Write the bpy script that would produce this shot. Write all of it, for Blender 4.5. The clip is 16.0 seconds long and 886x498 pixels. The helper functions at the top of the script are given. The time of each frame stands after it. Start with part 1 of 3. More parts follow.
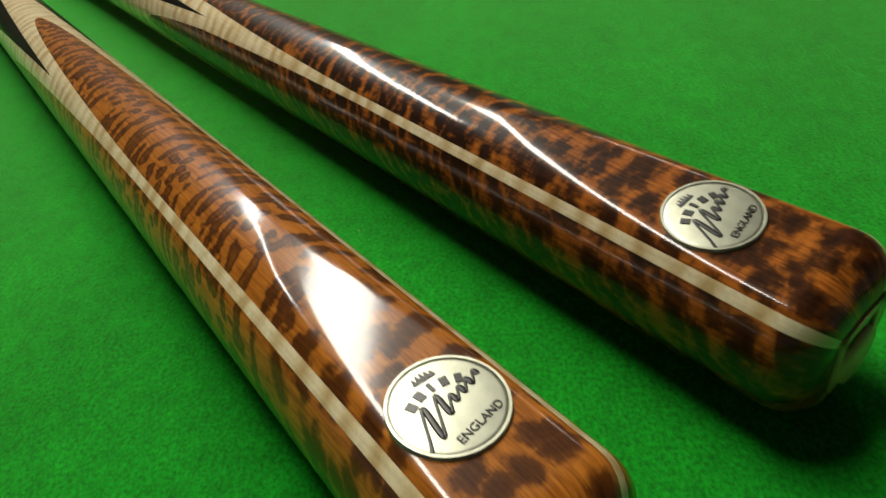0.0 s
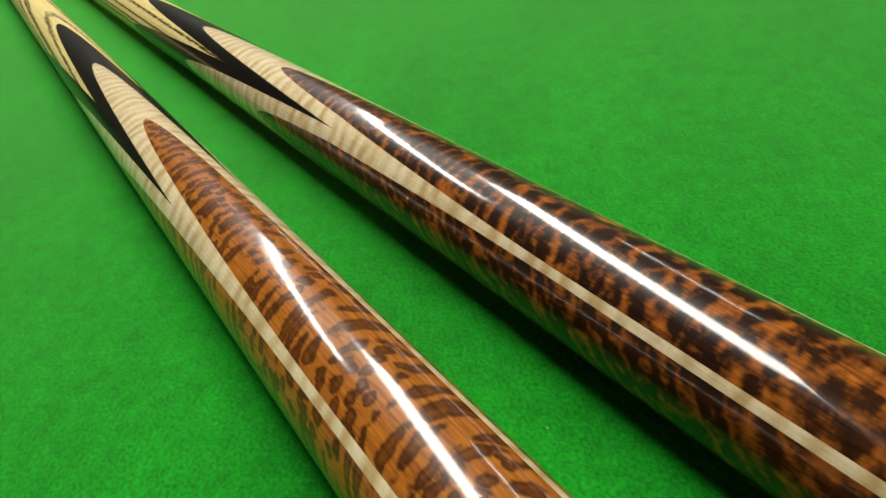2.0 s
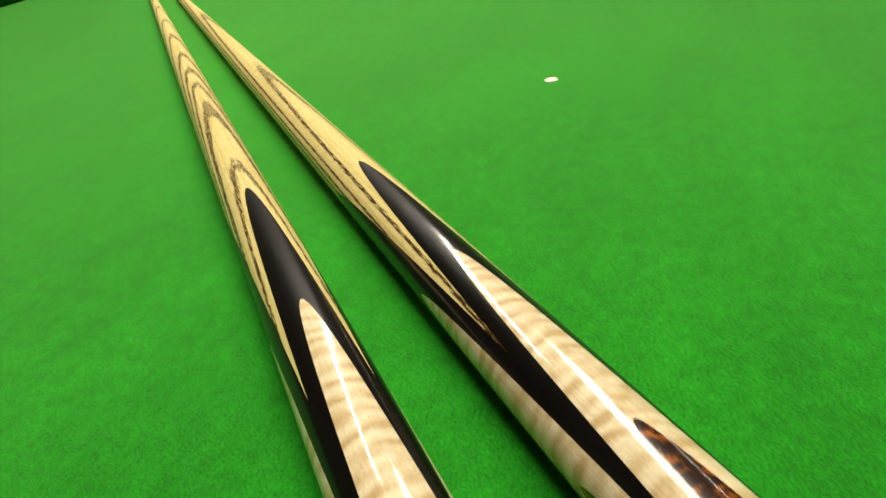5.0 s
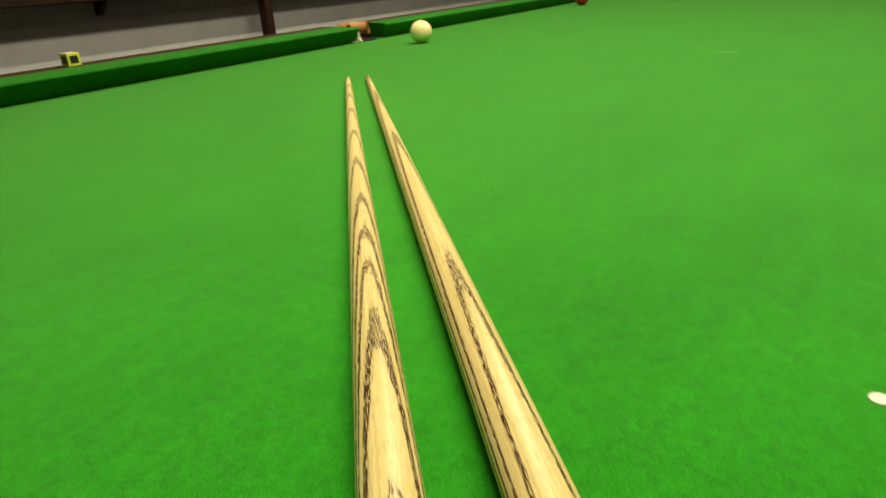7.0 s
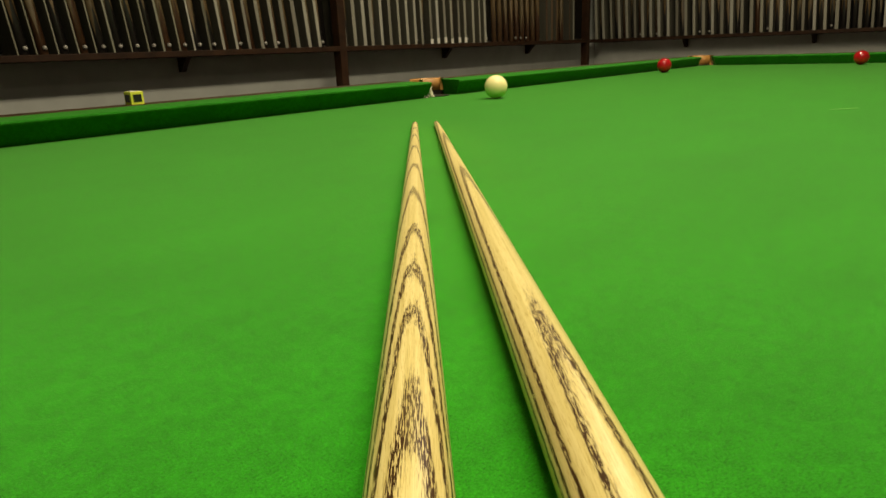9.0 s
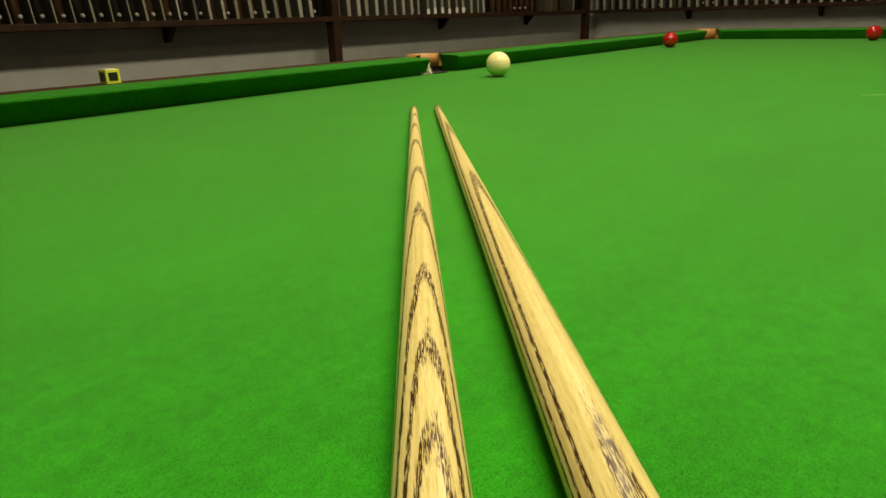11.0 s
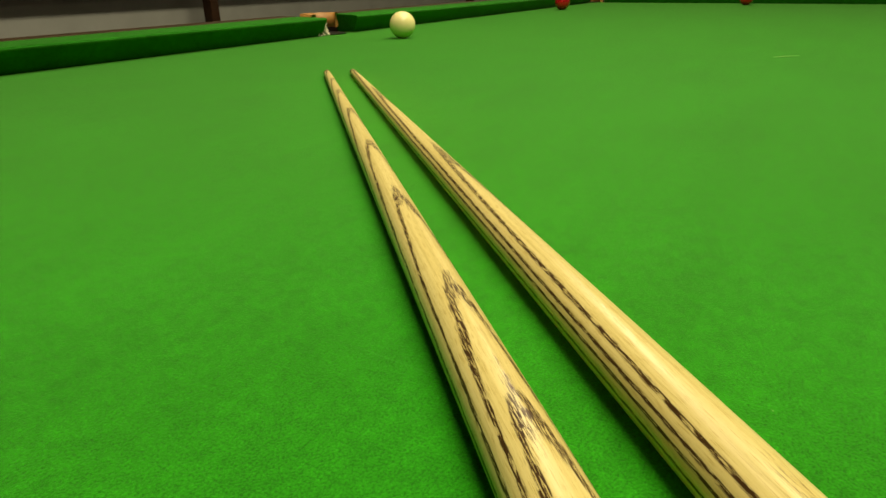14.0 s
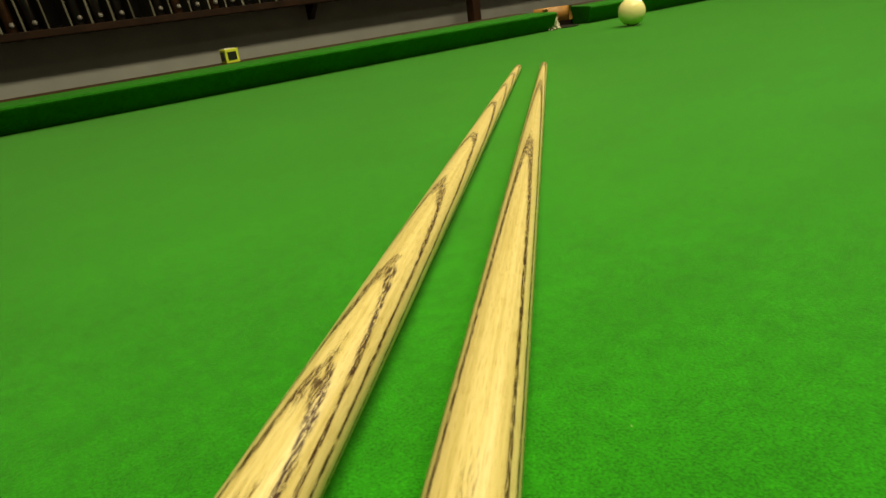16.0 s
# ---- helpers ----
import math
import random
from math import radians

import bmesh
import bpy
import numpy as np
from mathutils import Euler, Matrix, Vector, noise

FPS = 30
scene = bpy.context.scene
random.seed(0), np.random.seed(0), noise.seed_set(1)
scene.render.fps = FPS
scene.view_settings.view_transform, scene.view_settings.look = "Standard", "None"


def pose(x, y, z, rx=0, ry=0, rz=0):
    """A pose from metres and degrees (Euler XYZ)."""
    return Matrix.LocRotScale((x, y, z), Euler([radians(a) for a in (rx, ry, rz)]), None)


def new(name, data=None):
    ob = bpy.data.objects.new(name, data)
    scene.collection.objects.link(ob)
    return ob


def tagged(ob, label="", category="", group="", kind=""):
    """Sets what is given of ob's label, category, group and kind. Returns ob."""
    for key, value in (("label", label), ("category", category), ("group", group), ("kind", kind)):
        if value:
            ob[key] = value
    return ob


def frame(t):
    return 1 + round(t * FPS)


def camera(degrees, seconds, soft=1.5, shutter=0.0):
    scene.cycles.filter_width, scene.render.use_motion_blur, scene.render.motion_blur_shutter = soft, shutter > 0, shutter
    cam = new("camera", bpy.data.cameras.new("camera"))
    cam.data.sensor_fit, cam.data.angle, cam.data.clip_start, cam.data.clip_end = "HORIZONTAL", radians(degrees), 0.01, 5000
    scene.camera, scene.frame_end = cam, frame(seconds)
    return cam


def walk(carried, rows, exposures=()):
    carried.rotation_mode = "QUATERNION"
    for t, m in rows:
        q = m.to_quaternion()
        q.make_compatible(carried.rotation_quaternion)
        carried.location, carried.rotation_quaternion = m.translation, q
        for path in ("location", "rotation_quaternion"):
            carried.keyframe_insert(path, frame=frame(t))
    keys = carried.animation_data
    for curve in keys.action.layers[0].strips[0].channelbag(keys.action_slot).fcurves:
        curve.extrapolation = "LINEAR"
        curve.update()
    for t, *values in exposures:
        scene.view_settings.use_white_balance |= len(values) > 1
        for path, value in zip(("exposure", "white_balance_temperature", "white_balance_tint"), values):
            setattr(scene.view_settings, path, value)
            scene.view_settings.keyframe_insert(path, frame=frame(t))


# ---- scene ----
cam = camera(67.9, 16.0, soft=1.5, shutter=0.35)
walk(cam, [
    (0, pose(-0.0235, -0.0226, 0.0930, 50.41, 7.98, -38.52)),
    (0.5, pose(-0.0222, -0.0127, 0.0971, 51.11, 8.44, -37.71)),
    (1, pose(-0.0221, -0.0023, 0.1016, 51.49, 8.95, -37.06)),
    (1.5, pose(-0.0235, 0.0121, 0.1073, 51.80, 8.55, -36.38)),
    (2, pose(-0.0223, 0.0298, 0.1113, 52.08, 9.45, -35.53)),
    (2.5, pose(-0.0221, 0.0524, 0.1176, 52.52, 10.07, -34.35)),
    (3, pose(-0.0228, 0.0726, 0.1185, 52.66, 10.20, -33.34)),
    (3.5, pose(-0.0227, 0.0925, 0.1210, 52.97, 10.51, -32.52)),
    (4, pose(-0.0200, 0.1220, 0.1265, 55.26, 10.43, -30.73)),
    (4.5, pose(-0.0135, 0.1533, 0.1334, 56.65, 10.50, -27.58)),
    (5, pose(-0.0104, 0.1805, 0.1352, 58.24, 9.12, -24.49)),
    (5.2, pose(-0.0092, 0.1940, 0.1378, 58.89, 8.96, -23.42)),
    (7.3, pose(0.0014, 0.3607, 0.1712, 68.68, 1.95, -5.58)),
    (7.5, pose(0.0008, 0.3767, 0.1680, 70.22, 1.36, -3.85)),
    (8, pose(0.0073, 0.4019, 0.1572, 72.80, 0.87, -2.57)),
    (8.5, pose(0.0077, 0.4248, 0.1344, 73.95, 1.47, -2.30)),
    (9, pose(0.0065, 0.4445, 0.1119, 73.15, 2.11, -2.27)),
    (9.2, pose(0.0056, 0.4530, 0.1044, 72.90, 2.09, -2.52)),
    (11.5, pose(-0.0005, 0.5458, 0.1279, 70.04, 1.65, -2.72)),
    (12, pose(0.0017, 0.5721, 0.1216, 69.67, 1.96, -2.72)),
    (12.5, pose(0.0032, 0.5832, 0.1206, 69.47, 1.73, -4.00)),
    (13, pose(-0.0135, 0.5894, 0.1179, 68.14, 0.43, -9.63)),
    (13.5, pose(-0.0372, 0.5948, 0.1159, 67.80, 0.21, -12.65)),
    (14, pose(-0.0456, 0.5960, 0.1160, 67.49, 0.70, -12.84)),
    (14.5, pose(-0.0153, 0.5949, 0.1134, 67.41, 1.93, -5.07)),
    (15, pose(0.0183, 0.5914, 0.1141, 67.72, 4.18, 3.46)),
    (15.5, pose(0.0472, 0.5843, 0.1154, 68.13, 5.95, 8.08)),
    (16, pose(0.0694, 0.5836, 0.1088, 68.54, 6.92, 10.07)),
], exposures=[(0.0, 0.12, 5950, 8), (0.5, 0.26, 5900, 9), (1.0, 0.33, 5900, 10), (2.0, 0.39, 5900, 11), (5.0, 0.31, 6400, 12), (7.5, 0.09, 7150, 10), (11.5, -0.07, 7600, 6), (16.0, -0.19, 7900, 2)])

# ---- place of the table in the world: x along the side cushion, y out through it, z up from the cloth
TABLE = pose(0.075, 2.150, 0.0, 0, 0, 47.8)
LONG, WIDE = 1.83, 1.778
WALL_SIDE, WALL_END = 1.30, 3.29
FLOOR_Z, CEIL_Z = -0.86, 1.75

# ---- light: a broad fitting over the table and two bare tubes beside it, all under the ceiling
world = bpy.data.worlds.new("world")
scene.world = world
world.use_nodes = True
world.node_tree.nodes["Background"].inputs["Color"].default_value = (1.0, 0.86, 0.68, 1)
world.node_tree.nodes["Background"].inputs["Strength"].default_value = 0.008


def area_lamp(name, m, sx, sy, watts, colour):
    data = bpy.data.lights.new(name, "AREA")
    data.shape, data.size, data.size_y, data.energy, data.color = "RECTANGLE", sx, sy, watts, colour
    ob = new(name, data)
    ob.matrix_world = m
    return ob


WARM = (1.0, 0.90, 0.72)
area_lamp("ceiling_light_middle", TABLE @ pose(-0.37, -0.95, 1.60), 2.04, 0.26, 50.0, WARM)
area_lamp("ceiling_tube_far", TABLE @ pose(1.00, -0.15, 1.62), 2.8, 0.06, 40.0, WARM)
area_lamp("ceiling_tube_near", TABLE @ pose(1.1, -2.05, 1.62), 1.6, 0.03, 5.5, WARM)


# ---- materials
def nodes_of(name):
    m = bpy.data.materials.new(name)
    m.use_nodes = True
    return m, m.node_tree.nodes, m.node_tree.links, m.node_tree.nodes["Principled BSDF"]


def math_node(ns, ls, op, a, b=None, clamp=False):
    n = ns.new("ShaderNodeMath")
    n.operation, n.use_clamp = op, clamp
    for i, v in enumerate((a, b)):
        if v is None:
            continue
        if isinstance(v, (int, float)):
            n.inputs[i].default_value = v
        else:
            ls.new(v, n.inputs[i])
    return n.outputs[0]


def mix_node(ns, ls, fac, a, b):
    n = ns.new("ShaderNodeMix")
    n.data_type = "RGBA"
    for sock, v in ((n.inputs[0], fac), (n.inputs[6], a), (n.inputs[7], b)):
        if isinstance(v, (int, float)):
            sock.default_value = v
        elif isinstance(v, tuple):
            sock.default_value = (*v, 1)
        else:
            ls.new(v, sock)
    return n.outputs[2]


def ramp_node(ns, ls, fac, stops):
    n = ns.new("ShaderNodeValToRGB")
    e = n.color_ramp.elements
    while len(e) < len(stops):
        e.new(0.5)
    for el, (p, c) in zip(e, stops):
        el.position, el.color = p, (*c, 1) if isinstance(c, tuple) else (c, c, c, 1)
    ls.new(fac, n.inputs[0])
    return n.outputs[0]


def noise_node(ns, ls, vec, scale, detail=3.0, rough=0.55, distort=0.0):
    n = ns.new("ShaderNodeTexNoise")
    n.inputs["Scale"].default_value, n.inputs["Detail"].default_value = scale, detail
    n.inputs["Roughness"].default_value, n.inputs["Distortion"].default_value = rough, distort
    ls.new(vec, n.inputs["Vector"])
    return n.outputs[0]


def mapped(ns, ls, scale, rot=(0, 0, 0), shift=(0, 0, 0)):
    tc, mp = ns.new("ShaderNodeTexCoord"), ns.new("ShaderNodeMapping")
    mp.inputs["Scale"].default_value, mp.inputs["Rotation"].default_value = scale, rot
    mp.inputs["Location"].default_value = shift
    ls.new(tc.outputs["Object"], mp.inputs["Vector"])
    return mp.outputs[0]


def bump(ns, ls, height, b, strength, dist):
    n = ns.new("ShaderNodeBump")
    n.inputs["Strength"].default_value, n.inputs["Distance"].default_value = strength, dist
    ls.new(height, n.inputs["Height"])
    ls.new(n.outputs[0], b.inputs["Normal"])


def attr(ns, name):
    n = ns.new("ShaderNodeAttribute")
    n.attribute_name = name
    return n.outputs["Fac"]


def along(ns, ls, k_arc, k_s, seed=0.0):
    """A vector (arc, s, seed) scaled, on the skin of a cue."""
    n = ns.new("ShaderNodeCombineXYZ")
    ls.new(math_node(ns, ls, "MULTIPLY", attr(ns, "arc"), k_arc), n.inputs[0])
    ls.new(math_node(ns, ls, "MULTIPLY", attr(ns, "s"), k_s), n.inputs[1])
    n.inputs[2].default_value = seed
    return n.outputs[0]


def varnish(b, rough=0.10, coat=1.0):
    b.inputs["Roughness"].default_value = 0.32
    b.inputs["Coat Weight"].default_value = coat
    b.inputs["Coat Roughness"].default_value = rough
    b.inputs["Coat IOR"].default_value = 1.5
    b.inputs["Specular IOR Level"].default_value = 0.12


def plain(name, colour, rough=0.5, metal=0.0, vary=0.12, scale=60.0, bumpy=0.0):
    m, ns, ls, b = nodes_of(name)
    n = noise_node(ns, ls, mapped(ns, ls, (1, 1, 1)), scale, 4)
    lo = tuple(c * (1 - vary) for c in colour)
    hi = tuple(min(1, c * (1 + vary)) for c in colour)
    ls.new(ramp_node(ns, ls, n, [(0.3, lo), (0.7, hi)]), b.inputs["Base Color"])
    b.inputs["Roughness"].default_value, b.inputs["Metallic"].default_value = rough, metal
    if bumpy:
        bump(ns, ls, n, b, 0.5, bumpy)
    return m


def timber(name, colour, rough=0.7):
    """Rough sawn timber whose tone differs from piece to piece."""
    m, ns, ls, b = nodes_of(name)
    n = noise_node(ns, ls, mapped(ns, ls, (60, 60, 4)), 1.0, 4)
    c = ramp_node(ns, ls, n, [(0.3, tuple(v * 0.72 for v in colour)), (0.7, tuple(v * 1.15 for v in colour))])
    info = ns.new("ShaderNodeObjectInfo")
    tone = ramp_node(ns, ls, info.outputs["Random"], [(0.0, (0.42, 0.40, 0.36)), (0.45, (0.8, 0.78, 0.72)), (1.0, (1.0, 1.0, 1.0))])
    mul = ns.new("ShaderNodeMix")
    mul.data_type, mul.blend_type = "RGBA", "MULTIPLY"
    mul.inputs[0].default_value = 1.0
    ls.new(c, mul.inputs[6]), ls.new(tone, mul.inputs[7])
    ls.new(mul.outputs[2], b.inputs["Base Color"])
    b.inputs["Roughness"].default_value = rough
    return m


def baize(name, colour, dull=1.0):
    m, ns, ls, b = nodes_of(name)
    v = mapped(ns, ls, (1, 1, 1))
    fuzz = noise_node(ns, ls, v, 1150.0, 3, 0.75)
    blot = noise_node(ns, ls, v, 8.0, 6, 0.65)
    nap = noise_node(ns, ls, mapped(ns, ls, (230, 230, 230)), 1.0, 4, 0.7)
    c1 = ramp_node(ns, ls, fuzz, [(0.3, tuple(c * 0.42 for c in colour)), (0.7, tuple(c * 1.48 for c in colour))])
    brushed = noise_node(ns, ls, mapped(ns, ls, (5, 26, 5), (0, 0, 0.5)), 1.0, 4, 0.6)
    blot = math_node(ns, ls, "ADD", math_node(ns, ls, "MULTIPLY", blot, 0.6), math_node(ns, ls, "MULTIPLY", brushed, 0.4))
    c2 = ramp_node(ns, ls, blot, [(0.37, 0.82), (0.60, 1.04)])
    pill = noise_node(ns, ls, v, 95.0, 3, 0.7)
    nap = math_node(ns, ls, "ADD", math_node(ns, ls, "MULTIPLY", nap, 0.55), math_node(ns, ls, "MULTIPLY", pill, 0.45))
    c3 = ramp_node(ns, ls, nap, [(0.39, 0.76), (0.60, 1.08)])
    mul = ns.new("ShaderNodeMix")
    mul.data_type, mul.blend_type = "RGBA", "MULTIPLY"
    mul.inputs[0].default_value = 1.0
    ls.new(c1, mul.inputs[6]), ls.new(c2, mul.inputs[7])
    mul2 = ns.new("ShaderNodeMix")
    mul2.data_type, mul2.blend_type = "RGBA", "MULTIPLY"
    mul2.inputs[0].default_value = 1.0
    ls.new(mul.outputs[2], mul2.inputs[6]), ls.new(c3, mul2.inputs[7])
    ls.new(mul2.outputs[2], b.inputs["Base Color"])
    b.inputs["Roughness"].default_value = 0.95
    b.inputs["Specular IOR Level"].default_value = 0.1
    b.inputs["Sheen Weight"].default_value = 0.92 * dull
    b.inputs["Sheen Roughness"].default_value = 0.4
    b.inputs["Sheen Tint"].default_value = (0.47, 1.0, 0.33, 1)
    bump(ns, ls, fuzz, b, 0.5, 0.0004)
    return m


def ash(name, rings, centre, slope, width):
    """Flat-sawn ash: ring surfaces that run out along the cone as nested arches."""
    m, ns, ls, b = nodes_of(name)
    s, phi, rad = attr(ns, "s"), attr(ns, "phi"), attr(ns, "rad")
    wob = noise_node(ns, ls, along(ns, ls, 140, 9), 1.0, 3)
    wob2 = noise_node(ns, ls, along(ns, ls, 700, 60, 3.0), 1.0, 3)
    turn = math_node(ns, ls, "SUBTRACT", phi, centre)
    drop = math_node(ns, ls, "SUBTRACT", 1.0, math_node(ns, ls, "COSINE", turn))
    run = math_node(ns, ls, "DIVIDE", math_node(ns, ls, "MULTIPLY", rad, drop), slope)
    eff = math_node(ns, ls, "ADD", s, run)
    eff = math_node(ns, ls, "ADD", eff, math_node(ns, ls, "MULTIPLY", math_node(ns, ls, "SUBTRACT", wob, 0.5), 0.05))
    eff = math_node(ns, ls, "ADD", eff, math_node(ns, ls, "MULTIPLY", math_node(ns, ls, "SUBTRACT", wob2, 0.5), 0.022))
    reach = math_node(ns, ls, "ABSOLUTE", math_node(ns, ls, "SINE", turn))
    crown = ramp_node(ns, ls, reach, [(0.0, 0.80), (0.35, 1.0)])
    reach = math_node(ns, ls, "ADD", math_node(ns, ls, "MULTIPLY", reach, width * 0.62), width * 1.40)
    total = None
    for ring in rings:
        away = math_node(ns, ls, "SUBTRACT", ring, eff)
        near = math_node(ns, ls, "SUBTRACT", 1.0, math_node(ns, ls, "DIVIDE", math_node(ns, ls, "ABSOLUTE", away), reach), True)
        total = near if total is None else math_node(ns, ls, "MAXIMUM", total, near)
    pores = noise_node(ns, ls, along(ns, ls, 2300, 150, 7.0), 1.0, 2, 0.6)
    firm = math_node(ns, ls, "ADD", pores, math_node(ns, ls, "MULTIPLY", math_node(ns, ls, "ABSOLUTE", math_node(ns, ls, "SINE", turn)), 0.07))
    dash = ramp_node(ns, ls, firm, [(0.47, 0.0), (0.515, 1.0)])
    sparse = ramp_node(ns, ls, pores, [(0.55, 0.0), (0.62, 1.0)])
    core = math_node(ns, ls, "MULTIPLY", ramp_node(ns, ls, total, [(0.38, 0.0), (0.58, 1.0)]), dash)
    core = math_node(ns, ls, "MULTIPLY", core, crown)
    loose = math_node(ns, ls, "MULTIPLY", ramp_node(ns, ls, total, [(0.05, 0.0), (0.35, 0.75)]), sparse)
    core = math_node(ns, ls, "MAXIMUM", core, loose)
    soft = math_node(ns, ls, "MULTIPLY", ramp_node(ns, ls, total, [(0.25, 0.0), (0.8, 1.0)]), 0.17)
    line = math_node(ns, ls, "ADD", soft, math_node(ns, ls, "MULTIPLY", core, 0.92), True)
    tone = noise_node(ns, ls, along(ns, ls, 500, 9, 1.0), 1.0, 4)
    pale = ramp_node(ns, ls, tone, [(0.3, (0.57, 0.47, 0.165)), (0.5, (0.69, 0.58, 0.235)), (0.75, (0.75, 0.65, 0.295))])
    hair = noise_node(ns, ls, along(ns, ls, 3600, 110, 4.0), 1.0, 3, 0.6)
    mul = ns.new("ShaderNodeMix")
    mul.data_type, mul.blend_type = "RGBA", "MULTIPLY"
    mul.inputs[0].default_value = 1.0
    ls.new(pale, mul.inputs[6]), ls.new(ramp_node(ns, ls, hair, [(0.34, (0.72, 0.64, 0.46)), (0.46, (1.0, 1.0, 1.0))]), mul.inputs[7])
    pale = mul.outputs[2]
    ls.new(mix_node(ns, ls, line, pale, (0.050, 0.024, 0.008)), b.inputs["Base Color"])
    varnish(b, 0.26, 0.25)
    return m


def curly_maple(name):
    m, ns, ls, b = nodes_of(name)
    warp = noise_node(ns, ls, along(ns, ls, 70, 25), 1.0, 2)
    vec = ns.new("ShaderNodeCombineXYZ")
    ls.new(math_node(ns, ls, "ADD", math_node(ns, ls, "MULTIPLY", attr(ns, "s"), 250.0), math_node(ns, ls, "MULTIPLY", warp, 3.2)), vec.inputs[0])
    ls.new(math_node(ns, ls, "MULTIPLY", attr(ns, "arc"), 28.0), vec.inputs[1])
    curl = noise_node(ns, ls, vec.outputs[0], 1.0, 0.6, 0.4)
    sway = noise_node(ns, ls, along(ns, ls, 55, 42, 8.0), 1.0, 2)
    phase = math_node(ns, ls, "ADD", math_node(ns, ls, "MULTIPLY", attr(ns, "s"), 980.0), math_node(ns, ls, "MULTIPLY", sway, 15.0))
    ripple = math_node(ns, ls, "MULTIPLY", math_node(ns, ls, "SINE", phase), 0.085)
    curl = math_node(ns, ls, "ADD", math_node(ns, ls, "ADD", math_node(ns, ls, "MULTIPLY", curl, 0.55), 0.225), ripple)
    grain = noise_node(ns, ls, along(ns, ls, 1800, 40, 2.0), 1.0, 3)
    c1 = ramp_node(ns, ls, curl, [(0.36, (0.55, 0.395, 0.185)), (0.47, (0.69, 0.555, 0.32)), (0.60, (0.80, 0.69, 0.45))])
    fleck = noise_node(ns, ls, along(ns, ls, 1100, 900, 5.0), 1.0, 2, 0.6)
    both = math_node(ns, ls, "ADD", math_node(ns, ls, "MULTIPLY", grain, 0.5), math_node(ns, ls, "MULTIPLY", fleck, 0.5))
    c2 = ramp_node(ns, ls, both, [(0.36, 0.80), (0.58, 1.0)])
    mul = ns.new("ShaderNodeMix")
    mul.data_type, mul.blend_type = "RGBA", "MULTIPLY"
    mul.inputs[0].default_value = 1.0
    ls.new(c1, mul.inputs[6]), ls.new(c2, mul.inputs[7])
    ls.new(mul.outputs[2], b.inputs["Base Color"])
    varnish(b, 0.08, 0.8)
    return m


def arched(ns, ls, k_arc, k_s, seed, bow):
    """Like along(), with s bent back towards both edges of a panel."""
    arc = attr(ns, "arc")
    bent = math_node(ns, ls, "MULTIPLY", math_node(ns, ls, "MULTIPLY", arc, arc), bow)
    n = ns.new("ShaderNodeCombineXYZ")
    ls.new(math_node(ns, ls, "MULTIPLY", arc, k_arc), n.inputs[0])
    ls.new(math_node(ns, ls, "MULTIPLY", math_node(ns, ls, "ADD", attr(ns, "s"), bent), k_s), n.inputs[1])
    n.inputs[2].default_value = seed
    return n.outputs[0]


def spotted(ns, ls, k_arc, k_s, seed, warp, bent=0.6):
    """Distance to the nearest of many scattered centres on the skin."""
    at, vec, vor = arched(ns, ls, k_arc, k_s, seed, 28.0), ns.new("ShaderNodeVectorMath"), ns.new("ShaderNodeTexVoronoi")
    shift = ns.new("ShaderNodeVectorMath")
    shift.operation = "SCALE"
    ls.new(warp, shift.inputs[0])
    shift.inputs["Scale"].default_value = bent
    vec.operation = "ADD"
    ls.new(at, vec.inputs[0]), ls.new(shift.outputs[0], vec.inputs[1])
    ls.new(vec.outputs[0], vor.inputs["Vector"])
    vor.voronoi_dimensions = "2D"
    vor.inputs["Scale"].default_value = 1.0
    return vor.outputs["Distance"]


